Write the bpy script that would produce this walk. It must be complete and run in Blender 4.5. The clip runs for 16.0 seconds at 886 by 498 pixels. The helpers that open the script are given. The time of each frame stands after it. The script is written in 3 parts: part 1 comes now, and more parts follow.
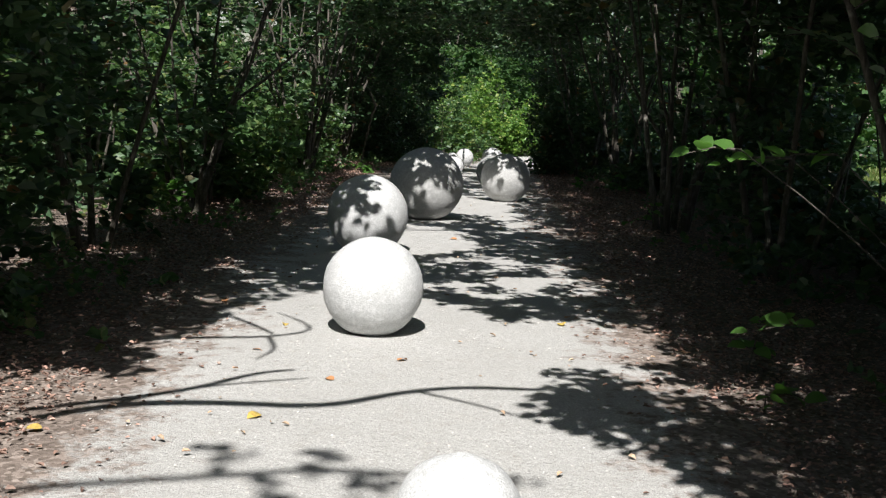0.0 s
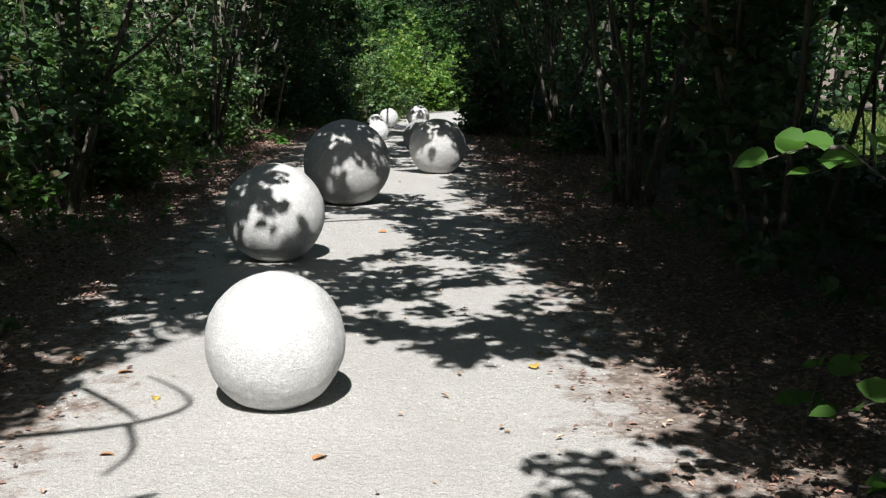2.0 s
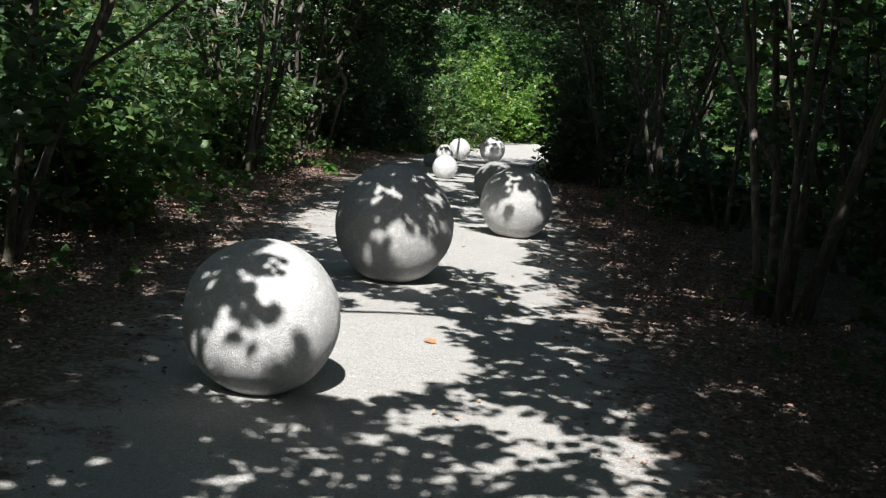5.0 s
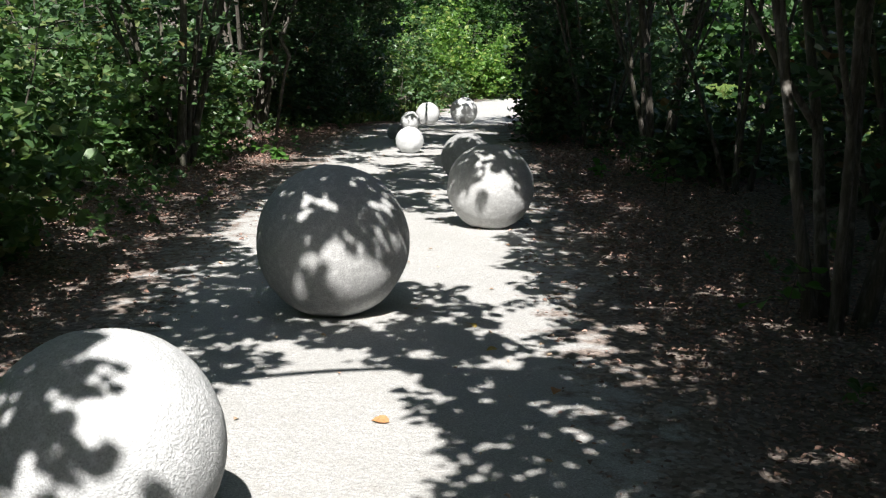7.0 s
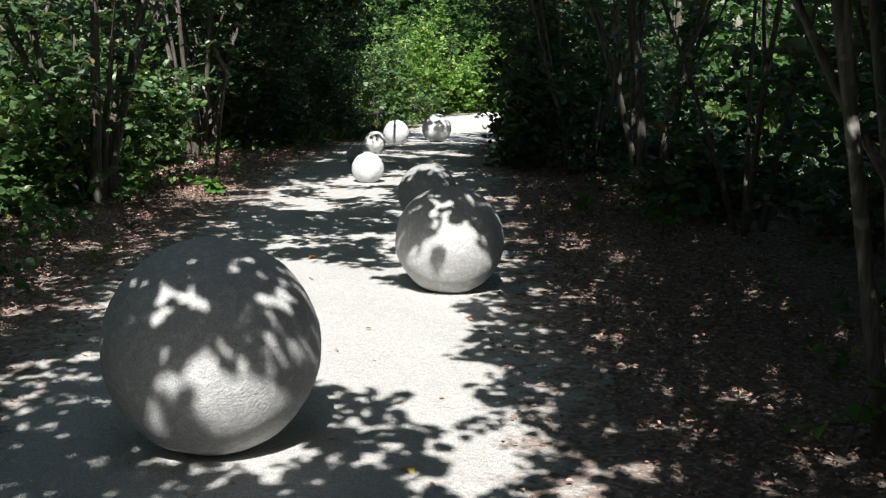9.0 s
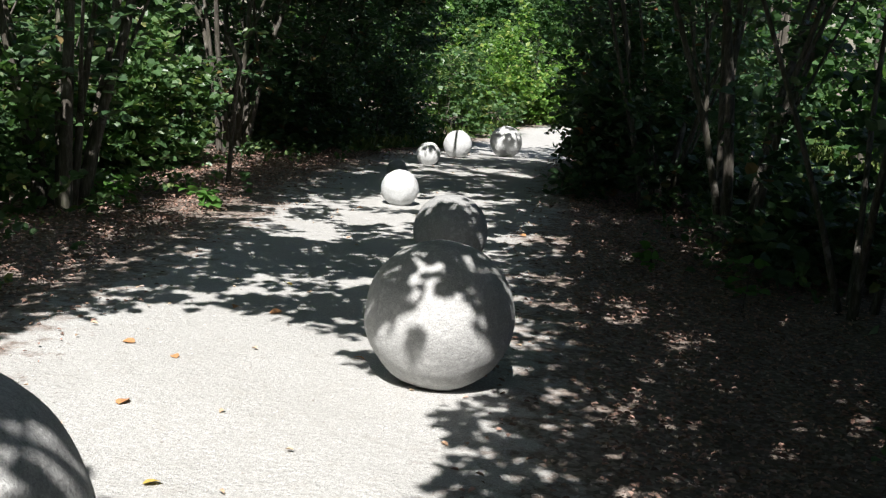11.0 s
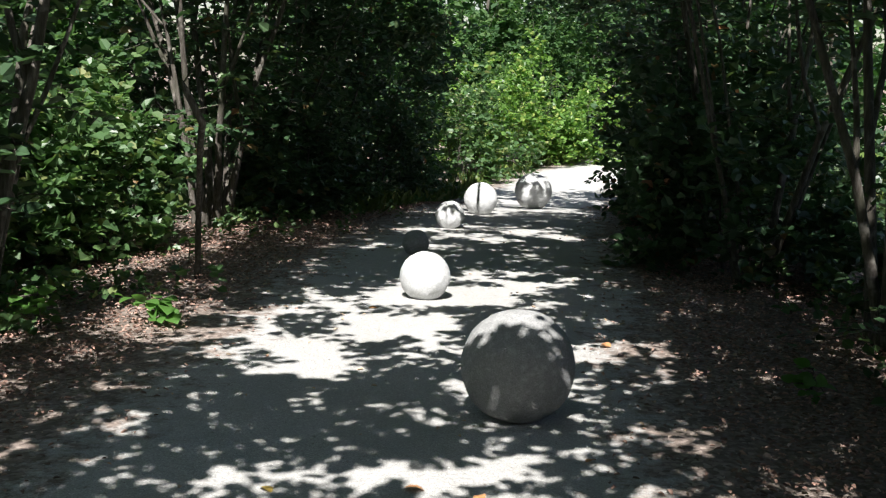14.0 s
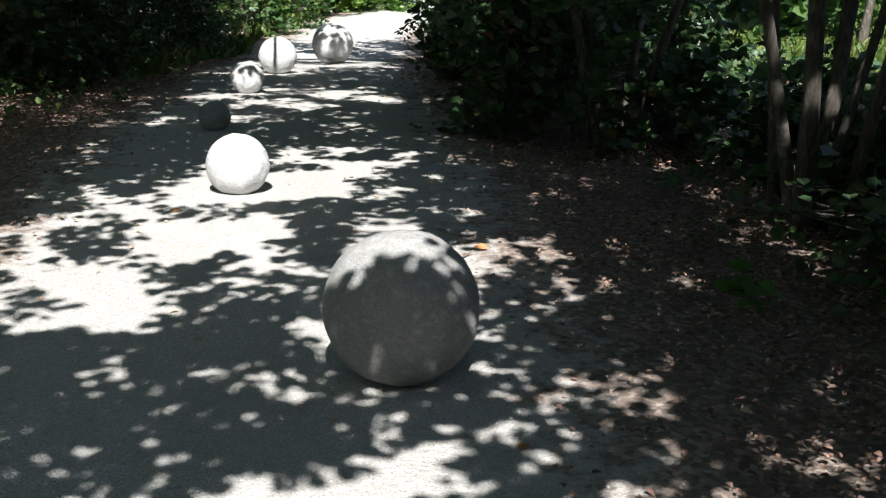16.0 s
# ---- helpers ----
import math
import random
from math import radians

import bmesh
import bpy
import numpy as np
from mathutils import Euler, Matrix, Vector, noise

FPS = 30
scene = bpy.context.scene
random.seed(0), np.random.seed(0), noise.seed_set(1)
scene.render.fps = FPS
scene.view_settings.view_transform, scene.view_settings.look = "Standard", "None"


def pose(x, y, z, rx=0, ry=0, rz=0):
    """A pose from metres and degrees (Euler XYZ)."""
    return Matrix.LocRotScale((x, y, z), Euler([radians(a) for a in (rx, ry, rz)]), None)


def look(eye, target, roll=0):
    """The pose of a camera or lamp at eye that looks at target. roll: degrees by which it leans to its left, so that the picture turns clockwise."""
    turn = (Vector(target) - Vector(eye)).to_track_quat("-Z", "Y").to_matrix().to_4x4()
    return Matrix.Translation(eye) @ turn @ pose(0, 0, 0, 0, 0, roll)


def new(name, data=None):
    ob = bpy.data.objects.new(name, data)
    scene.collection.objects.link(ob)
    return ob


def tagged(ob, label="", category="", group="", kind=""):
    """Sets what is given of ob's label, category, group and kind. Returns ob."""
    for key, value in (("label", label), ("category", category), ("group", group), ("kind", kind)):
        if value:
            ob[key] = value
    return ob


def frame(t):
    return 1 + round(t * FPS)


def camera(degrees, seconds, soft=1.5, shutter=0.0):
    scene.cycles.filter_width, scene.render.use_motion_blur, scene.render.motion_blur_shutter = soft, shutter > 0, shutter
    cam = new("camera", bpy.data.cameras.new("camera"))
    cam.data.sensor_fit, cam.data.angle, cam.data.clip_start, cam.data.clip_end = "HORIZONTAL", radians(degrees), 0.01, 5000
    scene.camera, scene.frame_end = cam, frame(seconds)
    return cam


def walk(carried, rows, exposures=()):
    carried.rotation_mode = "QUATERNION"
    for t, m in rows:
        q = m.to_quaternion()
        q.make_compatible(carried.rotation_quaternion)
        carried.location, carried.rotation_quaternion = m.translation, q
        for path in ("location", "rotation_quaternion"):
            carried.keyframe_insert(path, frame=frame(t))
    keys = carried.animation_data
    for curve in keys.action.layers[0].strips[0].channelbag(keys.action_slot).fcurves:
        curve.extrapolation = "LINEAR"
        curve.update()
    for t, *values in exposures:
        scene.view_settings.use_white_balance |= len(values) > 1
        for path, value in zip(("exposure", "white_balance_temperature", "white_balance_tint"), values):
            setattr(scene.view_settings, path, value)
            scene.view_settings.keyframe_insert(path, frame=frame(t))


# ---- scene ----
cam = camera(42.0, 16.0, soft=1.25)
# seconds, eye x y z, yaw, pitch, roll
ROWS = [
    (0.0, 0.000, 0.000, 1.527, 0.20, -7.96, -2.87),
    (0.5, -0.017, 0.474, 1.553, -3.27, -9.45, -1.82),
    (1.0, 0.095, 0.998, 1.562, -4.27, -9.25, -2.84),
    (1.5, 0.064, 1.465, 1.548, -3.14, -9.58, -1.15),
    (2.0, 0.014, 1.960, 1.596, -3.74, -10.22, -0.37),
    (2.5, -0.020, 2.451, 1.639, -0.15, -9.56, -2.64),
    (3.0, -0.108, 2.919, 1.581, 1.39, -8.80, -0.81),
    (3.5, -0.132, 3.377, 1.553, -2.39, -12.81, -2.22),
    (4.0, -0.039, 3.999, 1.590, -0.42, -9.72, -6.82),
    (6.5, 0.177, 6.387, 1.613, -0.47, -9.14, -1.72),
    (7.0, 0.254, 6.907, 1.642, -1.38, -11.35, -0.97),
    (7.5, 0.222, 7.353, 1.623, -0.42, -12.16, -0.77),
    (8.0, 0.251, 7.856, 1.607, -3.98, -11.45, -1.18),
    (8.5, 0.365, 8.321, 1.649, -2.93, -10.98, -0.58),
    (11.0, 1.031, 10.859, 1.613, 2.67, -10.83, -4.28),
    (11.5, 1.031, 11.382, 1.535, 5.14, -12.91, -4.66),
    (12.0, 1.019, 11.862, 1.548, 1.63, -15.79, -3.40),
    (12.5, 0.942, 12.370, 1.580, 4.38, -13.69, -2.70),
    (13.0, 0.783, 12.876, 1.587, 4.98, -10.98, 1.50),
    (13.5, 0.740, 13.316, 1.579, 2.50, -10.28, 1.74),
    (14.0, 0.653, 13.748, 1.555, 2.50, -8.93, -1.70),
    (14.5, 0.539, 14.162, 1.533, -0.95, -12.05, -1.75),
    (15.0, 0.438, 14.598, 1.540, -2.96, -14.73, -3.78),
    (15.5, 0.347, 14.885, 1.512, -5.63, -15.89, -2.26),
    (16.0, 0.382, 15.294, 1.479, -8.60, -16.21, -0.91),
]
EXPOSURES = [(0.0, 0.66, 6740, 14), (4.2, 0.66, 6740, 14), (6.3, 1.03, 6740, 14), (8.7, 1.02, 6740, 14), (10.8, 0.95, 6740, 14), (12.0, 0.84, 6740, 14), (13.2, 1.17, 6740, 14), (14.2, 1.18, 6740, 14), (16.0, 1.17, 6740, 14)]
walk(cam, [(t, pose(x, y, z, 90 + pitch, roll, yaw)) for t, x, y, z, yaw, pitch, roll in ROWS], EXPOSURES)

# ---- light: high summer sun behind the walker, a touch to the left ----
SUN_UP, SUN_AZ = 50.0, 185.0
sun_way = Vector((math.sin(radians(SUN_AZ)) * math.cos(radians(SUN_UP)), math.cos(radians(SUN_AZ)) * math.cos(radians(SUN_UP)), math.sin(radians(SUN_UP))))
world = bpy.data.worlds.new("sky")
scene.world = world
world.use_nodes = True
sky = world.node_tree.nodes.new("ShaderNodeTexSky")
sky.sky_type, sky.sun_disc = "NISHITA", False
sky.sun_elevation, sky.sun_rotation = radians(SUN_UP), radians(SUN_AZ)
world.node_tree.links.new(sky.outputs[0], world.node_tree.nodes["Background"].inputs[0])
world.node_tree.nodes["Background"].inputs[1].default_value = 0.062
sun = bpy.data.lights.new("sun", "SUN")
sun.energy, sun.angle, sun.color = 5.0, radians(0.53), (0.99, 1.0, 0.985)
new("sun", sun).matrix_world = look(Vector((0, 0, 0)), -sun_way)


# ---- materials ----
class Nodes:
    """A small helper round one node material."""

    def __init__(self, name):
        self.mat = bpy.data.materials.new(name)
        self.mat.use_nodes = True
        self.tree = self.mat.node_tree
        self.bsdf = self.tree.nodes["Principled BSDF"]
        self.out = self.tree.nodes["Material Output"]

    def add(self, kind, **values):
        n = self.tree.nodes.new(kind)
        for key, v in values.items():
            n.inputs[key.replace("_", " ")].default_value = v
        return n

    def link(self, a, b):
        self.tree.links.new(a, b)

    def coords(self):
        return self.add("ShaderNodeTexCoord").outputs["Object"]

    def noise(self, scale, detail=4.0, rough=0.6, vec=None):
        n = self.add("ShaderNodeTexNoise", Scale=scale, Detail=detail, Roughness=rough)
        if vec is not None:
            self.link(vec, n.inputs["Vector"])
        return n.outputs["Fac"]

    def voronoi(self, scale, vec=None):
        n = self.add("ShaderNodeTexVoronoi", Scale=scale)
        if vec is not None:
            self.link(vec, n.inputs["Vector"])
        return n

    def ramp(self, fac, stops):
        n = self.add("ShaderNodeValToRGB")
        el = n.color_ramp.elements
        while len(el) < len(stops):
            el.new(0.5)
        for e, (p, c) in zip(el, stops):
            e.position, e.color = p, (*c, 1)
        self.link(fac, n.inputs[0])
        return n.outputs[0]

    def mix(self, fac, a, b, blend="MIX"):
        n = self.tree.nodes.new("ShaderNodeMix")
        n.data_type, n.blend_type = "RGBA", blend
        for sock, v in ((n.inputs[0], fac), (n.inputs[6], a), (n.inputs[7], b)):
            if isinstance(v, (int, float)):
                sock.default_value = v
            elif isinstance(v, tuple):
                sock.default_value = (*v, 1)
            else:
                self.link(v, sock)
        return n.outputs[2]

    def bump(self, height, strength, distance, base=None):
        n = self.add("ShaderNodeBump", Strength=strength, Distance=distance)
        self.link(height, n.inputs["Height"])
        if base is not None:
            self.link(base, n.inputs["Normal"])
        return n.outputs[0]

    def finish(self, colour, rough, normal=None, spec=0.5):
        self.bsdf.inputs["Specular IOR Level"].default_value = spec
        for name, v in (("Base Color", colour), ("Roughness", rough)):
            if isinstance(v, (int, float)):
                self.bsdf.inputs[name].default_value = v
            elif isinstance(v, tuple):
                self.bsdf.inputs[name].default_value = (*v, 1)
            else:
                self.link(v, self.bsdf.inputs[name])
        if normal is not None:
            self.link(normal, self.bsdf.inputs["Normal"])
        return self.mat


def gravel_material():
    m = Nodes("pale_gravel")
    co = m.coords()
    grains = m.voronoi(165.0, co)
    fine = m.voronoi(260.0, co)
    c = m.ramp(grains.outputs["Color"], [(0.0, (0.2, 0.2, 0.19)), (0.35, (0.38, 0.38, 0.365)), (0.7, (0.5, 0.5, 0.482)), (1.0, (0.75, 0.75, 0.73))])
    c = m.mix(0.35, c, m.ramp(fine.outputs["Color"], [(0.0, (0.27, 0.265, 0.25)), (1.0, (0.6, 0.595, 0.57))]))
    c = m.mix(m.ramp(m.noise(1.3, 5, 0.65, co), [(0.35, (0, 0, 0)), (0.75, (0.55, 0.55, 0.55))]), c, (0.36, 0.355, 0.335))
    c = m.mix(m.ramp(m.noise(9.0, 4, 0.6, co), [(0.55, (0, 0, 0)), (0.8, (0.25, 0.25, 0.25))]), c, (0.28, 0.235, 0.185))
    edge = m.add("ShaderNodeAttribute")
    edge.attribute_name = "edge"
    wear = m.add("ShaderNodeMath")
    wear.operation = "ADD"
    m.link(edge.outputs["Fac"], wear.inputs[0])
    m.link(m.ramp(m.noise(5.0, 6, 0.75, co), [(0.3, (0, 0, 0)), (0.7, (0.5, 0.5, 0.5))]), wear.inputs[1])
    mould = m.ramp(m.voronoi(40.0, co).outputs["Color"], [(0.0, (0.11, 0.088, 0.072)), (0.6, (0.24, 0.195, 0.165)), (1.0, (0.42, 0.355, 0.31))])
    c = m.mix(m.ramp(wear.outputs[0], [(0.82, (0, 0, 0)), (1.2, (1, 1, 1))]), c, mould)
    b = m.bump(grains.outputs["Distance"], 0.6, 0.005)
    b = m.bump(m.noise(40.0, 4, 0.65, co), 0.8, 0.014, b)
    b = m.bump(m.noise(9.0, 3, 0.6, co), 0.3, 0.025, b)
    return m.finish(c, 0.9, b, 0.3)


def soil_material():
    m = Nodes("leaf_mould")
    co = m.coords()
    v = m.voronoi(40.0, co)
    c = m.ramp(v.outputs["Color"], [(0.0, (0.11, 0.088, 0.072)), (0.6, (0.24, 0.195, 0.165)), (1.0, (0.42, 0.355, 0.31))])
    c = m.mix(m.ramp(m.noise(3.0, 5, 0.65, co), [(0.35, (0, 0, 0)), (0.8, (0.7, 0.7, 0.7))]), c, (0.13, 0.102, 0.084))
    b = m.bump(v.outputs["Distance"], 0.8, 0.02)
    return m.finish(c, 0.95, m.bump(m.noise(60.0, 3, 0.6, co), 0.5, 0.01, b), 0.2)


def stone_material(name, warm, dark):
    m = Nodes(name)
    co = m.coords()
    speck = m.voronoi(210.0, co)
    tone = (0.45 * dark * (1 + warm), 0.46 * dark, 0.455 * dark * (1 - warm))
    low = tuple(v * 0.6 for v in tone)
    high = tuple(min(0.82, v * 1.45) for v in tone)
    c = m.ramp(speck.outputs["Color"], [(0.0, low), (0.3, tone), (0.75, tone), (1.0, high)])
    c = m.mix(m.ramp(m.noise(3.2, 6, 0.7, co), [(0.35, (0, 0, 0)), (0.75, (0.5, 0.5, 0.5))]), c, tuple(v * 0.72 for v in tone))
    c = m.mix(m.ramp(m.noise(150.0, 4, 0.75, co), [(0.42, (0, 0, 0)), (0.66, (0.6, 0.6, 0.6))]), c, tuple(v * 0.5 for v in tone))
    c = m.mix(m.ramp(m.noise(26.0, 5, 0.7, co), [(0.5, (0, 0, 0)), (0.68, (0.55, 0.55, 0.55))]), c, high)
    c = m.mix(m.ramp(m.noise(48.0, 4, 0.7, co), [(0.55, (0, 0, 0)), (0.72, (0.5, 0.5, 0.5))]), c, tuple(v * 0.62 for v in tone))
    pits = m.noise(115.0, 3, 0.6, co)
    b = m.bump(pits, 0.75, 0.009)
    b = m.bump(m.noise(220.0, 2, 0.5, co), 0.25, 0.003, b)
    return m.finish(c, 0.78, b, 0.35)


def leaf_material(name, stops, sheerness, gloss=0.4):
    m = Nodes(name)
    geo = m.add("ShaderNodeNewGeometry")
    c = m.ramp(geo.outputs["Random Per Island"], stops)
    co = m.coords()
    c = m.mix(m.ramp(m.noise(0.6, 3, 0.6, co), [(0.3, (0, 0, 0)), (0.7, (0.5, 0.5, 0.5))]), c, tuple(v * 0.7 for v in stops[0][1]))
    m.finish(c, gloss, m.bump(m.noise(90.0, 2, 0.5, co), 0.25, 0.004), 0.5)
    trans = m.add("ShaderNodeBsdfTranslucent")
    m.link(m.mix(1.0, c, (1.25, 1.42, 0.85), "MULTIPLY"), trans.inputs[0])
    both = m.add("ShaderNodeMixShader", Fac=sheerness)
    m.link(m.bsdf.outputs[0], both.inputs[1])
    m.link(trans.outputs[0], both.inputs[2])
    m.link(both.outputs[0], m.out.inputs[0])
    return m.mat


def bark_material():
    m = Nodes("grey_brown_bark")
    co = m.coords()
    stretch = m.add("ShaderNodeMapping")
    stretch.inputs["Scale"].default_value = (9.0, 9.0, 1.4)
    m.link(co, stretch.inputs["Vector"])
    n = m.noise(4.0, 6, 0.7, stretch.outputs[0])
    c = m.ramp(n, [(0.25, (0.035, 0.03, 0.024)), (0.5, (0.09, 0.08, 0.067)), (0.75, (0.22, 0.205, 0.182))])
    c = m.mix(m.ramp(m.noise(2.2, 4, 0.6, co), [(0.5, (0, 0, 0)), (0.75, (0.5, 0.5, 0.5))]), c, (0.08, 0.1, 0.05))
    c = m.mix(m.ramp(m.noise(7.0, 3, 0.6, co), [(0.6, (0, 0, 0)), (0.7, (0.6, 0.6, 0.6))]), c, (0.3, 0.285, 0.255))
    return m.finish(c, 0.9, m.bump(n, 0.7, 0.012), 0.2)


def dry_material(name, stops):
    m = Nodes(name)
    geo = m.add("ShaderNodeNewGeometry")
    c = m.ramp(geo.outputs["Random Per Island"], stops)
    return m.finish(m.mix(m.ramp(m.noise(70.0, 3, 0.6, m.coords()), [(0.45, (0, 0, 0)), (0.7, (0.5, 0.5, 0.5))]), c, (0.1, 0.06, 0.035)), 0.7, None, 0.35)


GRAVEL = gravel_material()
SOIL = soil_material()
STONES = [stone_material("pale_granite", 0.0, 1.36), stone_material("grey_granite", 0.015, 1.0), stone_material("dark_granite", 0.01, 0.74)]
BARK = bark_material()
GREEN = leaf_material("hazel_leaf", [(0.0, (0.032, 0.072, 0.03)), (0.4, (0.054, 0.115, 0.052)), (0.8, (0.088, 0.16, 0.078)), (0.97, (0.14, 0.19, 0.075)), (1.0, (0.26, 0.1, 0.045))], 0.32)
LIGHT_GREEN = leaf_material("bramble_leaf", [(0.0, (0.06, 0.125, 0.048)), (0.5, (0.1, 0.195, 0.075)), (0.85, (0.165, 0.265, 0.1)), (1.0, (0.28, 0.29, 0.11))], 0.4)
# leaf colours for the bend, raised so that they carry some of the sunlight
YELLOW_GREEN = leaf_material("sun_tinted_leaf", [(0.0, (0.09, 0.17, 0.03)), (0.5, (0.165, 0.3, 0.058)), (0.85, (0.25, 0.4, 0.085)), (1.0, (0.42, 0.42, 0.12))], 0.45)
SUN_BRIGHTENED = leaf_material("sun_brightened_leaf", [(0.0, (0.085, 0.18, 0.045)), (0.45, (0.145, 0.28, 0.065)), (0.8, (0.22, 0.37, 0.085)), (1.0, (0.38, 0.42, 0.12))], 0.45)
FAR_GREEN = leaf_material("far_tree_leaf", [(0.0, (0.03, 0.085, 0.025)), (0.6, (0.065, 0.15, 0.045)), (1.0, (0.12, 0.2, 0.06))], 0.4, 0.75)
FRESH = leaf_material("fresh_shoot_leaf", [(0.0, (0.07, 0.18, 0.035)), (0.6, (0.1, 0.23, 0.05)), (1.0, (0.16, 0.29, 0.075))], 0.45, 0.5)
GRASS = leaf_material("lawn_grass", [(0.0, (0.07, 0.12, 0.025)), (0.6, (0.12, 0.18, 0.04)), (1.0, (0.22, 0.22, 0.08))], 0.25, 0.6)
def turf_material():
    m = Nodes("turf")
    co = m.coords()
    c = m.ramp(m.noise(9.0, 6, 0.75, co), [(0.3, (0.06, 0.11, 0.025)), (0.6, (0.12, 0.18, 0.04)), (0.8, (0.22, 0.22, 0.08))])
    return m.finish(c, 0.85, m.bump(m.noise(70.0, 4, 0.7, co), 0.8, 0.03), 0.2)


TURF = turf_material()
DRY = dry_material("dry_brown_leaf", [(0.0, (0.13, 0.085, 0.068)), (0.4, (0.26, 0.165, 0.13)), (0.75, (0.4, 0.26, 0.205)), (0.93, (0.56, 0.34, 0.27)), (1.0, (0.64, 0.52, 0.44))])
YELLOW = dry_material("yellow_fallen_leaf", [(0.0, (0.5, 0.36, 0.06)), (1.0, (0.55, 0.4, 0.12))])
ORANGE = dry_material("orange_fallen_leaf", [(0.0, (0.5, 0.2, 0.07)), (1.0, (0.55, 0.3, 0.14))])
PEBBLE = dry_material("pebble", [(0.0, (0.36, 0.35, 0.33)), (0.5, (0.52, 0.51, 0.48)), (1.0, (0.72, 0.71, 0.68))])
TAN = dry_material("tan_leaf", [(0.0, (0.42, 0.3, 0.2)), (0.6, (0.58, 0.45, 0.32)), (1.0, (0.62, 0.38, 0.24))])

rng = np.random.default_rng(7)


# ---- mesh tools ----
def ground_z(y):
    u = np.clip(np.asarray(y, dtype=float), -4.0, 36.0) / 10
    return 0.1607 * u - 0.1798 * u ** 2 + 0.0722 * u ** 3 - 0.01588 * u ** 4


def path_mid(y):
    """The middle line of the gravel path, which bears to the right at its far end."""
    y = np.asarray(y, dtype=float)
    return -0.12 + 0.0019 * np.clip(y - 6, 0, 40) ** 2 + 0.014 * np.clip(y - 37, 0, 12) ** 2 + 0.6 * np.clip(y - 49, 0, 40)


def quads(name, verts, faces, material, smooth=False):
    """A mesh from arrays of vertices (n, 3) and of quads (m, 4)."""
    me = bpy.data.meshes.new(name)
    verts, faces = np.ascontiguousarray(verts, dtype=np.float32), np.ascontiguousarray(faces, dtype=np.int32)
    me.vertices.add(len(verts))
    me.vertices.foreach_set("co", verts.ravel())
    me.loops.add(faces.size)
    me.loops.foreach_set("vertex_index", faces.ravel())
    me.polygons.add(len(faces))
    me.polygons.foreach_set("loop_start", np.arange(0, faces.size, 4, dtype=np.int32))
    me.polygons.foreach_set("use_smooth", np.full(len(faces), smooth))
    me.update(calc_edges=True)
    me.materials.append(material)
    return me


def part(name, mesh, parent, label=""):
    ob = new(name, mesh)
    ob.parent = parent
    return tagged(ob, label=label)


def unit(v):
    return v / np.maximum(np.linalg.norm(v, axis=-1, keepdims=True), 1e-9)


def leaf_arrays(p, axis, up, size, width=0.88, fold=0.14):
    """Folded oval leaves of six points each: base p, tip along axis."""
    axis = unit(axis)
    side = unit(np.cross(axis, up))
    up = np.cross(side, axis)
    s = size[:, None]
    def at(a, b, c):
        return p + s * (a * axis + b * width * side + c * up)
    v = np.stack([at(0, 0, 0), at(0.28, -0.46, fold), at(0.72, -0.36, fold * 0.6), at(1.0, 0, -0.12), at(0.72, 0.36, fold * 0.6), at(0.28, 0.46, fold)], axis=1)
    n = len(p)
    f = (np.arange(n) * 6)[:, None, None] + np.array([[0, 1, 2, 3], [0, 3, 4, 5]])[None]
    return v.reshape(-1, 3), f.reshape(-1, 4)


def broad_leaf_arrays(p, axis, up, size, width=0.9, fold=0.1):
    """Broad, rounded leaves with a midrib, for those seen close by."""
    axis = unit(axis)
    side = unit(np.cross(axis, up))
    up = np.cross(side, axis)
    s = size[:, None]
    rows = [(0.0, 0.04, 0.0), (0.1, 0.3, 0.02), (0.32, 0.48, 0.05), (0.62, 0.43, 0.04), (0.86, 0.22, -0.04), (1.0, 0.015, -0.14)]
    v = np.stack([p + s * (a * axis + k * b * width * side + (c + fold * abs(k) * b) * up) for a, b, c in rows for k in (-1, 0, 1)], axis=1)
    f = np.array([[3 * i + j, 3 * i + j + 1, 3 * i + j + 4, 3 * i + j + 3] for i in range(5) for j in (0, 1)])
    f = (np.arange(len(p)) * 18)[:, None, None] + f[None]
    return v.reshape(-1, 3), f.reshape(-1, 4)


def sprigs(origin, way, length, count, size, droop=0.25, spread=0.35):
    """Leaves set alternately along short twigs. Returns bases, axes, ups and sizes."""
    k = len(origin)
    t = (np.arange(count) + 0.6)[None, :] / count + rng.uniform(-0.04, 0.04, (k, count))
    t = np.clip(t, 0.05, 1)
    w = unit(way)
    side = unit(np.cross(w, np.array([0.05, 0.03, 1.0])))
    p = origin[:, None, :] + (length[:, None] * t)[:, :, None] * w[:, None, :]
    p[:, :, 2] -= droop * length[:, None] * t ** 2
    sign = np.where(np.arange(count) % 2 == 0, 1.0, -1.0)[None, :, None]
    axis = w[:, None, :] * 0.6 + sign * side[:, None, :] + rng.normal(0, spread, (k, count, 3))
    up = np.array([0.0, 0.0, 1.0]) + rng.normal(0, spread * 1.2, (k, count, 3))
    sizes = size * rng.uniform(0.55, 1.15, (k, count))
    return p.reshape(-1, 3), axis.reshape(-1, 3), up.reshape(-1, 3), sizes.ravel()


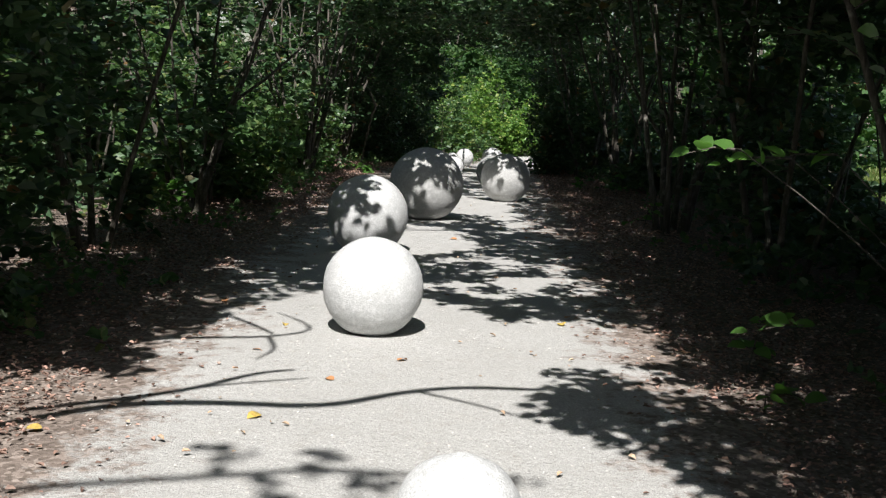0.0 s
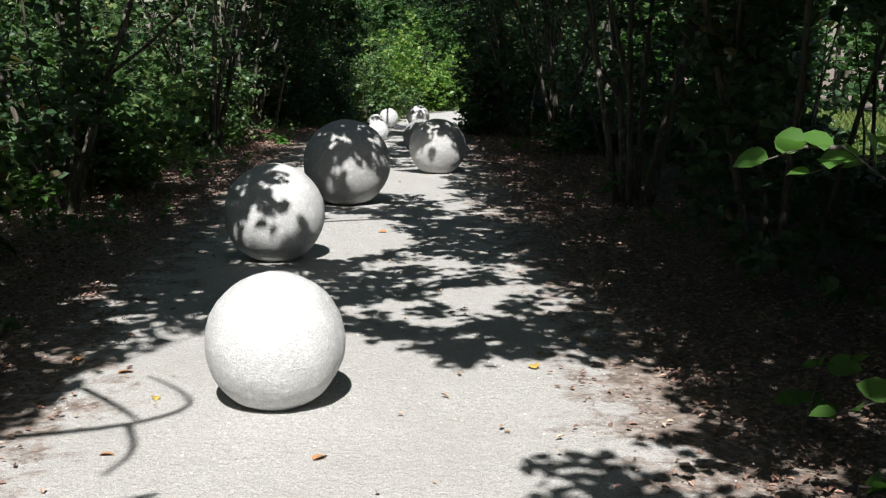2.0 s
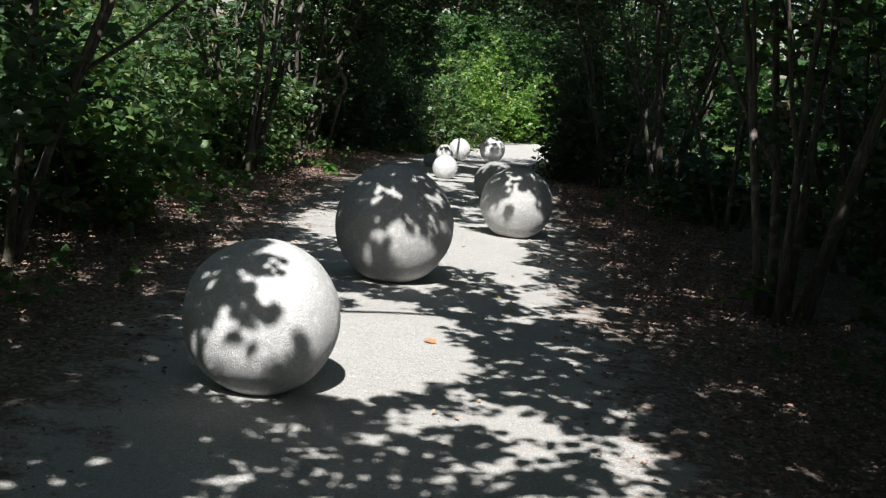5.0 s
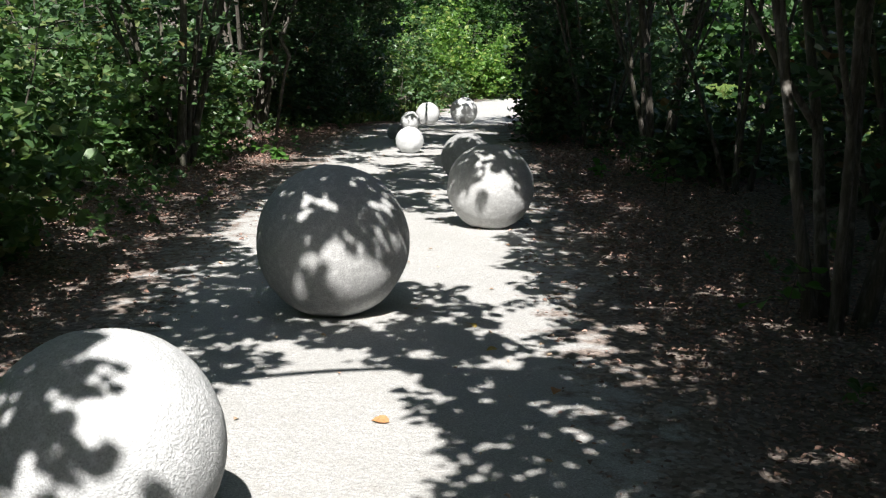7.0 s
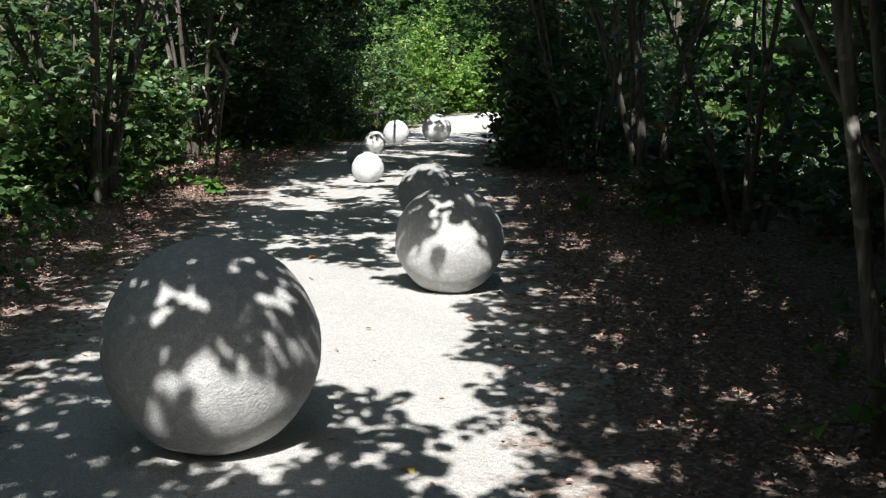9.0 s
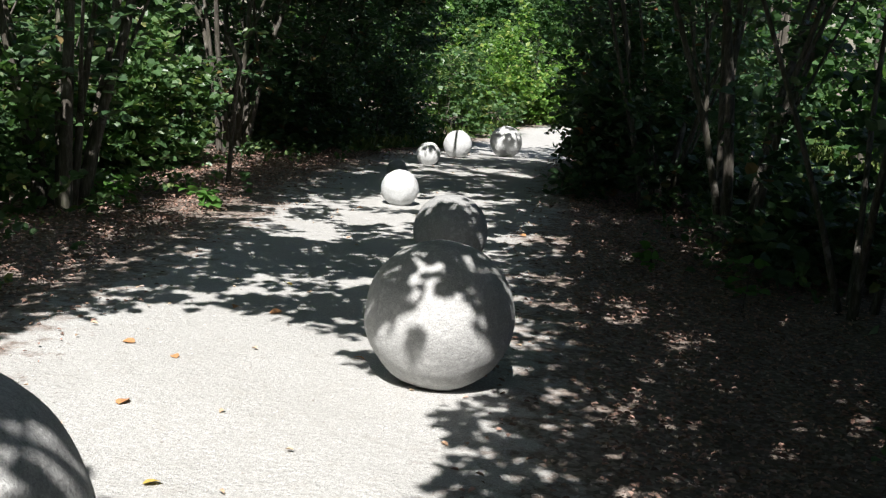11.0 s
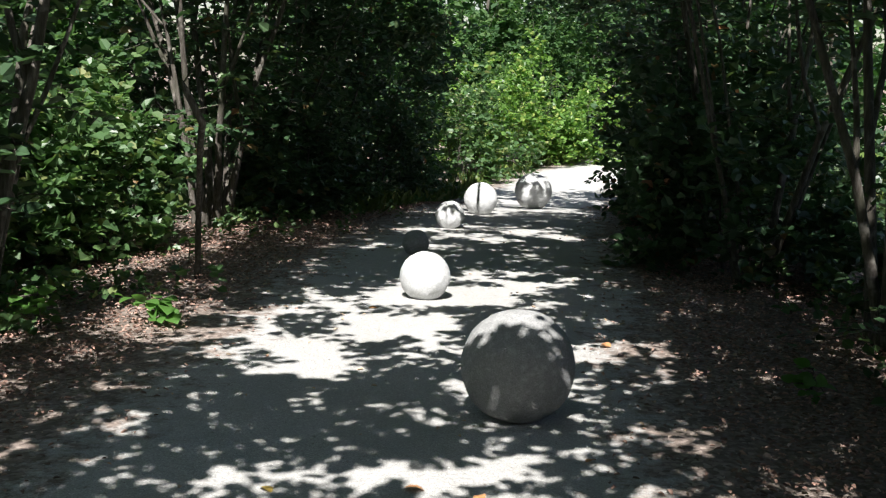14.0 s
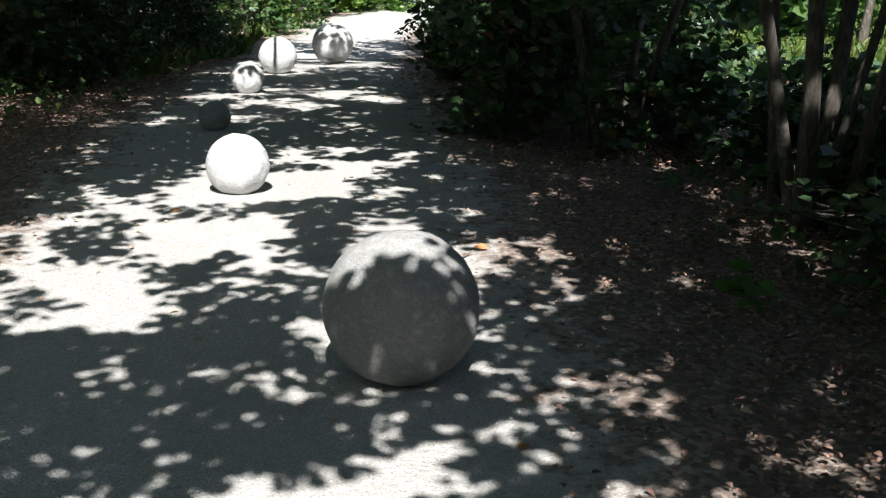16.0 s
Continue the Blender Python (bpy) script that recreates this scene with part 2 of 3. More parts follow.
def tubes(lines, sides=6):
    """Tapered tubes along lines of (points (n, 3), radii (n,)). Returns vertices and quads."""
    vs, fs, base = [], [], 0
    ring = np.arange(sides) * 2 * np.pi / sides
    for pts, rad in lines:
        pts, rad = np.asarray(pts, dtype=float), np.asarray(rad, dtype=float)
        d = unit(np.gradient(pts, axis=0))
        a = unit(np.cross(d, np.array([0.31, 0.9, 0.12])))
        b = np.cross(d, a)
        v = pts[:, None, :] + rad[:, None, None] * (np.cos(ring)[None, :, None] * a[:, None, :] + np.sin(ring)[None, :, None] * b[:, None, :])
        n = len(pts)
        i = np.arange(n - 1)[:, None] * sides + np.arange(sides)[None, :]
        j = np.arange(n - 1)[:, None] * sides + (np.arange(sides)[None, :] + 1) % sides
        vs.append(v.reshape(-1, 3))
        fs.append((np.stack([i, j, j + sides, i + sides], axis=-1).reshape(-1, 4)) + base)
        base += n * sides
    return np.concatenate(vs), np.concatenate(fs)


def twig_arrays(origin, way, length, droop=0.25, sides=3):
    """Thin drooping twigs, all at once."""
    t = np.linspace(0, 1, 3)
    w = unit(way)
    p = origin[:, None, :] + w[:, None, :] * (length[:, None] * t[None])[:, :, None]
    p[:, :, 2] -= droop * length[:, None] * t[None] ** 2
    a = unit(np.cross(w, np.array([0.31, 0.2, 0.92])))
    b = np.cross(w, a)
    ring = np.arange(sides) * 2 * np.pi / sides
    rad = 0.007 * (1.15 - t)
    v = p[:, :, None, :] + rad[None, :, None, None] * (np.cos(ring)[None, None, :, None] * a[:, None, None, :] + np.sin(ring)[None, None, :, None] * b[:, None, None, :])
    i = np.arange(2)[:, None] * sides + np.arange(sides)[None]
    j = np.arange(2)[:, None] * sides + (np.arange(sides)[None] + 1) % sides
    f = np.stack([i, j, j + sides, i + sides], -1).reshape(1, -1, 4) + (np.arange(len(origin)) * 3 * sides)[:, None, None]
    return v.reshape(-1, 3), f.reshape(-1, 4)


# ---- ground and path ----
def make_ground():
    xs = np.concatenate([[-1500, -400, -120, -50], np.arange(-24, 24.1, 0.6), [50, 120, 400, 1500]])
    ys = np.concatenate([[-1500, -400, -120, -40], np.arange(-20, 62.1, 0.6), [90, 160, 500, 1500]])
    gx, gy = np.meshgrid(xs, ys)
    gz = ground_z(gy) + 0.03 * np.sin(gx * 1.7 + gy * 0.9) * np.sin(gy * 1.3) * np.clip((np.abs(gx - path_mid(gy)) - 1.6) / 2, 0, 1) - 0.012
    nx, ny = len(xs), len(ys)
    i = (np.arange(ny - 1)[:, None] * nx + np.arange(nx - 1)[None, :]).ravel()
    f = np.stack([i, i + 1, i + nx + 1, i + nx], axis=-1)
    ob = new("ground", quads("ground", np.stack([gx, gy, gz], -1).reshape(-1, 3), f, SOIL, True))
    return tagged(ob, "dark woodland soil under brown leaf litter", "ground", kind="structure")


def make_path():
    ys = np.arange(-14, 66, 0.12)
    us = np.linspace(-1, 1, 33)
    gy, gu = np.meshgrid(ys, us, indexing="ij")
    half = 1.85 + 0.09 * np.sin(gy * 0.9) + 0.06 * np.sin(gy * 2.3 + 1)
    gx = path_mid(gy) + gu * half
    gz = ground_z(gy) + 0.016 - 0.03 * np.abs(gu) ** 6 + 0.004 * np.sin(gx * 5.1 + gy * 2.2) * np.sin(gy * 3.3)
    nx = len(us)
    i = (np.arange(len(ys) - 1)[:, None] * nx + np.arange(nx - 1)[None, :]).ravel()
    f = np.stack([i, i + 1, i + nx + 1, i + nx], axis=-1)
    me = quads("path", np.stack([gx, gy, gz], -1).reshape(-1, 3), f, GRAVEL, True)
    me.attributes.new("edge", "FLOAT", "POINT").data.foreach_set("value", np.abs(gu).ravel().astype(np.float32))
    return tagged(new("path", me), "pale compacted gravel footpath with leafy soft edges", "path", kind="structure")


make_ground()
make_path()


# ---- stone spheres ----
SPHERES = [  # x, y, radius, material
    (0.10, 3.35, 0.203, 0), (-0.38, 6.76, 0.298, 0), (-0.645, 10.15, 0.355, 0), (-0.18, 13.15, 0.42, 1),
    (0.873, 16.0, 0.345, 1), (0.814, 18.95, 0.265, 2), (0.208, 21.98, 0.182, 0), (-0.02, 24.4, 0.125, 2),
    (0.198, 27.1, 0.169, 0), (0.534, 29.6, 0.231, 0), (1.349, 32.1, 0.295, 0),
]


def make_sphere(x, y, r, kind):
    bm = bmesh.new()
    bmesh.ops.create_uvsphere(bm, u_segments=96, v_segments=52, radius=r)
    for v in bm.verts:
        n = v.co.normalized()
        v.co += n * (0.006 * noise.noise(n * 2.3 + Vector((x, y, 0))) + 0.0022 * noise.noise(v.co * 38.0))
    for f in bm.faces:
        f.smooth = True
    me = bpy.data.meshes.new("stone_sphere")
    bm.to_mesh(me)
    bm.free()
    me.materials.append(STONES[kind])
    ob = new("stone_sphere", me)
    ob.matrix_world = pose(x, y, float(ground_z(y)) + r * 0.97, 20 * x, 31 * y, 57 * y)
    size = "small" if r < 0.2 else "large" if r > 0.33 else "medium-sized"
    tone = ("pale grey", "weathered grey", "dark weathered grey")[kind]
    return tagged(ob, f"{size} {tone} rough granite ball resting on gravel", "stone sphere", "row of stone spheres along the path")


for s in SPHERES:
    make_sphere(*s)


# ---- hazels and other shrubs ----
# sunny gaps over the path: x, y, half width, half length, openness
GAPS_START = [
    (-0.3, 3.6, 1.5, 1.75, 1.0), (-1.9, 4.5, 0.95, 1.15, 0.95), (-0.45, 6.1, 1.05, 2.1, 1.0), (0.8, 6.75, 0.55, 0.62, 1.0), (1.25, 7.2, 0.25, 0.3, 0.9),
    (0.4, 9.1, 0.8, 1.2, 0.7), (-0.15, 11.2, 0.45, 1.0, 0.95), (-0.4, 10.36, 0.24, 0.31, 1.0), (-0.8, 10.05, 0.15, 0.14, 1.0), (-0.55, 10.0, 0.08, 0.08, 0.9),
    (-0.4, 12.0, 0.6, 0.6, 0.78), (0.7, 11.6, 0.45, 1.0, 0.36), (1.58, 5.75, 0.22, 0.2, 1.0), (1.2, 5.95, 0.3, 0.28, 1.0), (1.05, 12.65, 0.35, 0.4, 0.75), (2.1, 12.9, 0.3, 0.25, 0.9), (-1.0, 8.3, 0.5, 0.4, 0.6), (-2.6, 12.6, 0.3, 0.3, 0.9), (1.6, 4.9, 0.45, 1.2, 0.22), 
]
GAPS_MIDDLE = [
    (0.75, 13.5, 0.5, 1.0, 0.68), (0.3, 15.1, 0.6, 1.1, 1.0), (-0.4, 15.9, 0.85, 1.2, 1.0), (-1.05, 14.2, 0.4, 0.6, 0.7), (-0.1, 13.25, 0.4, 0.5, 0.5),
    (0.92, 15.85, 0.33, 0.28, 0.95), (0.95, 17.2, 0.7, 0.5, 0.72), (0.35, 17.8, 0.95, 0.45, 0.7), (0.76, 19.46, 0.42, 0.3, 0.95), (-0.25, 20.7, 0.85, 1.3, 0.8),
    (0.2, 22.15, 0.5, 0.55, 1.0), (0.75, 22.8, 0.6, 0.8, 0.72), (1.45, 20.2, 0.45, 0.7, 0.66), (1.4, 18.1, 0.4, 0.8, 0.62), (-0.9, 17.2, 0.35, 0.4, 0.5), (0.85, 16.65, 0.4, 0.35, 0.45), (-1.4, 20.7, 0.35, 0.35, 1.0), (1.9, 17.7, 0.5, 0.9, 0.3), (-1.8, 15.2, 0.6, 1.6, 0.55),
]
GAPS_VERGE = [
    (-1.6, 18.6, 0.6, 1.6, 0.42), (-1.6, 21.5, 0.5, 1.5, 0.6), (-2.1, 22.2, 0.6, 2.0, 0.74), (-3.2, 24.6, 1.3, 3.9, 1.0), (1.2, 21.3, 0.5, 1.5, 0.55), (2.4, 15.5, 0.7, 1.6, 0.36),
]
GAPS_FAR = [
    (0.6, 26.6, 1.1, 1.0, 0.7), (0.55, 29.8, 0.5, 0.55, 1.0), (1.2, 31.8, 1.1, 1.8, 0.74), (1.35, 32.4, 0.4, 0.5, 0.9), (2.3, 36.5, 1.0, 1.6, 0.6),
    (2.9, 46.6, 3.3, 7.4, 1.0), (5.5, 50.0, 3.6, 6.0, 1.0), (-3.7, 21.4, 1.25, 4.0, 1.0), (-4.9, 26.0, 1.4, 3.4, 1.0), (-3.2, 15.2, 0.9, 1.8, 1.0), (-1.8, 27.4, 0.6, 1.6, 0.5), (-1.2, 31.0, 0.6, 1.8, 0.45),
]
LIT = GAPS_START + GAPS_MIDDLE + GAPS_VERGE + GAPS_FAR


def openness(x, y, least=0.0):
    """How open the canopy stands to the sun over a place on the ground, 0 to 1, by gaps of that area at least."""
    o = np.zeros_like(x)
    for cx, cy, rx, ry, a in LIT:
        if rx * ry < least:
            continue
        d = np.sqrt(((x - cx) / rx) ** 2 + ((y - cy) / ry) ** 2)
        o = np.maximum(o, a * np.clip((1.18 - d) / 0.3, 0, 1))
    # broken sun over the thicket beyond the rows, and small gaps above the verges
    patch = np.sin(x * 1.1 + 1.7 * np.sin(y * 0.63)) * np.sin(y * 0.83 + 1.3 * np.sin(x * 0.7 + 2.0))
    o = np.maximum(o, np.where(x < -2.9, np.clip(patch * 2 + 1.35 + np.where(y < 12, (y - 12) * 0.16, 0) - np.clip(y - 25 + 1.5 * (x + 3), 0, 9) * 0.5, 0.0, 1.0), 0))
    o = np.maximum(o, np.where((x > 5.0) & (y > 15), np.clip(patch * 2 + (x - 5.0) * 0.4, 0, 1), 0))
    o = np.maximum(o, np.where((x > 2.3) & (y > 22) & (y < 36), 0.34, 0))
    return np.maximum(o, np.where((x > -3.2) & (x < 2.3) & (y > 9) & (patch > -0.25), np.where(np.abs(x) > 1.2, 0.3, np.where(y > 16.5, 0.33, 0.18)), 0))


class Shrub:
    """A many-stemmed shrub or small tree: an empty at its foot, stems, twigs and a crown of leaves."""

    def __init__(self, name, x, y, label, category, material=None, group=""):
        self.x, self.y, self.z = x, y, float(ground_z(y)) - 0.03
        self.name, self.label, self.category, self.group = name, label, category, group
        self.material = material or GREEN
        self.stems, self.twigs, self.leaves = [], [], []

    def grow(self, count, height, lean, radius, low, twigs_each, leaf, leaves_each=9, reach=0.8, wood=True):
        for s in range(count):
            a = 2 * np.pi * (s + rng.uniform(-0.3, 0.3)) / count
            out = np.array([math.cos(a), math.sin(a), 0.0])
            t = np.linspace(0, 1, 9)[:, None]
            h = height * rng.uniform(0.8, 1.1)
            foot = np.array([self.x, self.y, self.z]) + out * rng.uniform(0.06, 0.22)
            bend = np.cumsum(rng.normal(0, 0.05, (9, 3)), axis=0) * t * np.array([1, 1, 0.2])
            pts = foot + out * (lean * h * rng.uniform(0.4, 1.15)) * (0.7 * t + 0.3 * t ** 2) + np.array([0, 0, 1.0]) * h * t + bend
            r = radius * rng.uniform(0.55, 1.15)
            self.stems.append((pts, r * (1.0 - 0.82 * t[:, 0]) * np.where(t[:, 0] == 0, 1.25, 1.0)))
            k = twigs_each
            u = low + (1 - low) * rng.uniform(0, 1, k) ** 0.9
            i = np.clip((u * 8).astype(int), 0, 7)
            q = (u * 8 - i)[:, None]
            origin = pts[i] * (1 - q) + pts[i + 1] * q
            b = rng.uniform(0, 2 * np.pi, k)
            way = np.stack([np.cos(b), np.sin(b), rng.uniform(-0.15, 0.6, k)], -1) + out * 0.35
            length = reach * rng.uniform(0.4, 1.25, k)
            self.spray(origin, way, length, leaves_each, leaf, wood=wood)
        return self

    def spray(self, origin, way, length, count, leaf, wood=True, **more):
        if self.name == "hazel_shrub":  # the walkers' headroom over the path stays clear
            tip = origin + unit(way) * (length + leaf)[:, None]
            clear = np.ones(len(origin), dtype=bool)
            for q in (origin, tip, (origin + tip) / 2):
                off = q[:, 0] - path_mid(q[:, 1])
                clear &= ~((off > -2.0) & (off < 2.1) & (q[:, 2] - ground_z(q[:, 1]) < 2.5) & (q[:, 1] < 26))
            for q in (origin, tip):  # and the sun keeps falling through the gaps
                high = q[:, 2] - ground_z(q[:, 1])
                gx, gy = q[:, 0] - high * sun_way.x / sun_way.z, q[:, 1] - high * sun_way.y / sun_way.z
                clear &= ~((high > 1.2) & (gx > -2.7) & (gx < 2.3) & (openness(gx, gy, 0.3) > 0.83))
            origin, way, length = origin[clear], way[clear], length[clear]
        if self.x > 2 and self.y < 19:  # a gap between the bushes, through which the lawn shows
            q = origin + unit(way) * (length * 0.6)[:, None]
            high = q[:, 2] - ground_z(q[:, 1])
            clear = ~((np.abs(q[:, 0] - 3.05 - 0.43 * (q[:, 1] - 8.8)) < 0.62) & (q[:, 1] > 6.4) & (high > 0.45) & (high < 1.9))
            origin, way, length = origin[clear], way[clear], length[clear]
        if len(origin) == 0:
            return
        self.leaves.append(sprigs(origin, way, length, count, leaf, **more))
        if wood:
            self.twigs.append((origin, way, length))

    def build(self):
        root = new(self.name)
        root.location = (self.x, self.y, self.z)
        tagged(root, self.label, self.category, self.group)
        here = np.array([self.x, self.y, self.z])
        for pts, rad in self.stems:
            lines = [(pts - here, rad)]
            if len(pts) == 9 and rad[0] > 0.03:
                k = int(rng.integers(2, 5))
                t = np.linspace(0, 1, 6)[:, None]
                way = pts[k + 1] - pts[k]
                aside = rng.normal(0, 1, 3) * np.array([1, 1, 0.1])
                fork = pts[k] + (way * 3.2) * t + aside * 0.45 * t ** 0.8
                lines.append((fork - here, rad[k] * 0.75 * (1 - 0.8 * t[:, 0])))
            v, f = tubes(lines, 8)
            part("stem", quads("stem", v, f, BARK, True), root, "leaning grey-brown stem")
        if self.twigs:
            v, f = twig_arrays(*(np.concatenate(c) for c in zip(*self.twigs)))
            tagged(part("brushwood", quads("brushwood", v - here, f, BARK, True), root), kind="stuff")
        p, a, u, s = (np.concatenate(c) for c in zip(*self.leaves))
        if len(p) < 200:  # small plants: every leaf is a part of its own
            for i in range(len(p)):
                v, f = broad_leaf_arrays((p - here)[i:i + 1], a[i:i + 1], u[i:i + 1], s[i:i + 1])
                part("leaf", quads("leaf", v, f, self.material, True), root)
            return root
        v, f = leaf_arrays(p - here, a, u, s)
        tagged(part("crown", quads("crown", v, f, self.material), root, "uneven crown of broad green leaves"), kind="stuff")
        return root

    def dome(self, rx, ry, high, count, leaf, leaves_each=9, reach=0.5, foot=0.05, wood=False):
        """Foliage down to the ground: short shoots all through a lumpy dome."""
        knots = unit(rng.normal(0, 1, (max(5, count // 30), 3)))
        d = unit(knots[rng.integers(0, len(knots), count)] + rng.normal(0, 0.2, (count, 3)))
        d[:, 2] = np.abs(d[:, 2])
        lump = 1 + 0.3 * np.sin(d[:, 0] * 5 + self.x) * np.sin(d[:, 1] * 6 + self.y) + 0.15 * np.sin(d[:, 2] * 9 + self.x * 3)
        q = rng.uniform(0.3, 1.0, count) ** 0.5 * lump
        o = np.array([self.x, self.y, self.z + foot]) + d * q[:, None] * np.array([rx, ry, high])
        way = d * np.array([1, 1, 0.6]) + rng.normal(0, 0.45, (count, 3)) + np.array([0, 0, 0.25])
        self.spray(o, way, reach * rng.uniform(0.5, 1.2, count), leaves_each, leaf, wood=wood, spread=0.5)
        return self


hazels = []
HAZEL = "many-stemmed hazel shrub with broad dark green leaves beside the path"
# the two rows that line the path: foot x, y, stems, lean, low end of the foliage
ROW_LEFT = [(-3.0, 0.5), (-2.9, 3.6), (-3.1, 6.6), (-2.9, 9.6), (-2.75, 12.6), (-2.45, 20.2), (-4.8, 24.2), (-2.4, 26.4), (-2.3, 29.0), (-2.2, 32.0), (-2.0, 35.2)]
ROW_RIGHT = [(3.2, 0.0), (3.4, 3.0), (3.1, 6.8), (2.9, 9.8), (2.6, 13.0), (4.1, 15.6), (3.5, 18.4), (3.2, 20.9), (2.9, 23.4), (3.2, 26.2), (3.4, 28.6), (3.9, 31.4), (4.6, 34.6)]
STOUT = {(-2.45, 20.2): 0.055, (3.2, 20.9): 0.052, (2.6, 13.0): 0.052, (-2.4, 26.4): 0.051}
for x, y in ROW_LEFT + ROW_RIGHT:
    h = Shrub("hazel_shrub", x, y, HAZEL, "shrub", GREEN, "hazels along the path")
    r = STOUT.get((x, y), 0.032)
    h.grow((9 if x < 0 else 6) if r > 0.05 else int(rng.integers(4, 8)), 4.2 if x < 0 and y > 9 else 5.2, 0.34 if r > 0.05 else 0.42, r, (0.2 if x < 0 else 0.4) if r > 0.05 else 0.42 if x > 0 and 17 < y < 27 else 0.1, 32 if r > 0.05 else 20 if x < 0 and y > 9 else 40, 0.13)
    h.dome(0.8, 1.2, 2.3, (60 if r > 0.05 else 110) if x < 0 else (16 if r > 0.05 else 280 if y < 14 else 30 if y < 24 else 200), 0.12, 8, 0.45, 0.15)
    hazels.append(h)
# foliage that hangs down over the path where it narrows to the bend
for h, x, y, z, rx in [(hazels[10], -0.75, 35.0, 2.0, 1.1), (hazels[10], -1.6, 33.5, 1.7, 1.0), (hazels[23], 4.1, 35.5, 1.6, 1.0), (hazels[10], 0.4, 33.5, 3.5, 1.2), (hazels[23], 2.6, 34.0, 3.3, 1.0), (hazels[9], -1.1, 30.0, 2.3, 0.8), (hazels[22], 3.2, 30.5, 2.1, 0.8)]:
    keep = h.x, h.y, h.z
    h.x, h.y, h.z = x, y, z + float(ground_z(y))
    h.dome(rx, 0.9, 1.8, 190, 0.12, 9, 0.6)
    h.x, h.y, h.z = keep
# the fallen-over limb whose shadow crosses the gravel
def limb(h, ground_line, z, r0, r1):
    g = np.array(ground_line, dtype=float)
    for _ in range(3):  # round off the corners
        mid = np.stack([0.75 * g[:-1] + 0.25 * g[1:], 0.25 * g[:-1] + 0.75 * g[1:]], axis=1).reshape(-1, 2)
        g = np.concatenate([g[:1], mid, g[-1:]])
    p = np.concatenate([g, ground_z(g[:, 1])[:, None]], axis=1) + np.array(sun_way)[None] / sun_way.z * z
    h.stems.append((p, np.linspace(r0, r1, len(p))))


limb(hazels[0], [(-2.9, 3.5), (-2.3, 4.25), (-1.8, 4.68), (-1.42, 5.01), (-0.94, 5.12), (-0.47, 5.13), (-0.17, 5.41), (0.13, 5.6), (0.55, 5.62)], 3.1, 0.05, 0.02)
limb(hazels[0], [(-1.8, 4.9), (-1.21, 5.19), (-0.9, 5.67), (-0.71, 5.77)], 3.0, 0.032, 0.015)
limb(hazels[0], [(-2.3, 5.9), (-1.6, 6.35), (-1.18, 6.42), (-0.91, 6.53), (-0.72, 6.73), (-0.8, 6.95), (-1.0, 7.2)], 3.4, 0.03, 0.006)
limb(hazels[3], [(-1.5, 11.4), (-0.6, 11.9), (0.3, 12.1), (1.2, 12.0)], 3.2, 0.035, 0.012)
limb(hazels[7], [(0.2, 28.5), (0.5, 29.3), (0.56, 30.1), (0.5, 30.9)], 3.2, 0.03, 0.015)

# a loose end of leaves that shades the first metres of the gravel
tip = np.stack([np.linspace(-0.85, 0.15, 9), 4.2 + 0.12 * np.sin(np.arange(9) * 1.9), np.zeros(9)], -1)
tip[:, 2] = ground_z(tip[:, 1])
tip += np.array(sun_way)[None] / sun_way.z * 6.0
hazels[0].leaves.append(sprigs(tip, rng.normal(0, 1, (9, 3)) * np.array([1, 0.6, 0.3]), np.full(9, 0.3), 6, 0.11))
limb(hazels[0], [(-1.5, 3.9), (-0.8, 4.15), (-0.3, 4.3), (0.2, 4.2)], 6.0, 0.03, 0.012)

# a broken, bleached stem that leans out of the stout hazel, and a forked twig over the first gravel
snag = np.array([[-1.62, 22.6, -0.15], [-1.52, 22.25, 0.4], [-1.38, 21.75, 0.95], [-1.3, 21.5, 1.14], [-1.4, 21.48, 1.34], [-1.43, 21.46, 1.42]])
hazels[5].stems.append((snag, np.array([0.026, 0.022, 0.022, 0.027, 0.024, 0.01])))
hazels[5].stems.append((np.array([[-1.42, 21.46, 1.4], [-1.34, 21.42, 1.5], [-1.22, 21.4, 1.62]]), np.array([0.007, 0.006, 0.003])))
limb(hazels[0], [(-1.25, 7.02), (-1.08, 6.8), (-0.93, 6.58)], 3.2, 0.02, 0.012)
limb(hazels[0], [(-0.95, 6.5), (-0.86, 6.2), (-0.93, 5.95)], 3.2, 0.018, 0.008)
limb(hazels[0], [(-1.45, 4.98), (-1.05, 5.42), (-0.62, 5.62)], 3.1, 0.018, 0.008)
limb(hazels[0], [(-0.1, 5.48), (0.2, 5.3), (0.45, 5.1)], 3.1, 0.016, 0.007)

# the leafy roof: sprays that arch over the path from the nearest hazel, gathered in clumps with gaps between
def clumps(x, y):
    """A patchy field from 0 to 1, lumps some 0.3 m across."""
    out = np.array([noise.noise(Vector((a * 2.9, b * 2.5, 3.7))) * 0.6 + noise.noise(Vector((a * 7.5, b * 6.0, 9.1))) * 0.55 for a, b in zip(x, y)])
    return np.clip(0.5 + 0.85 * out, 0, 1)


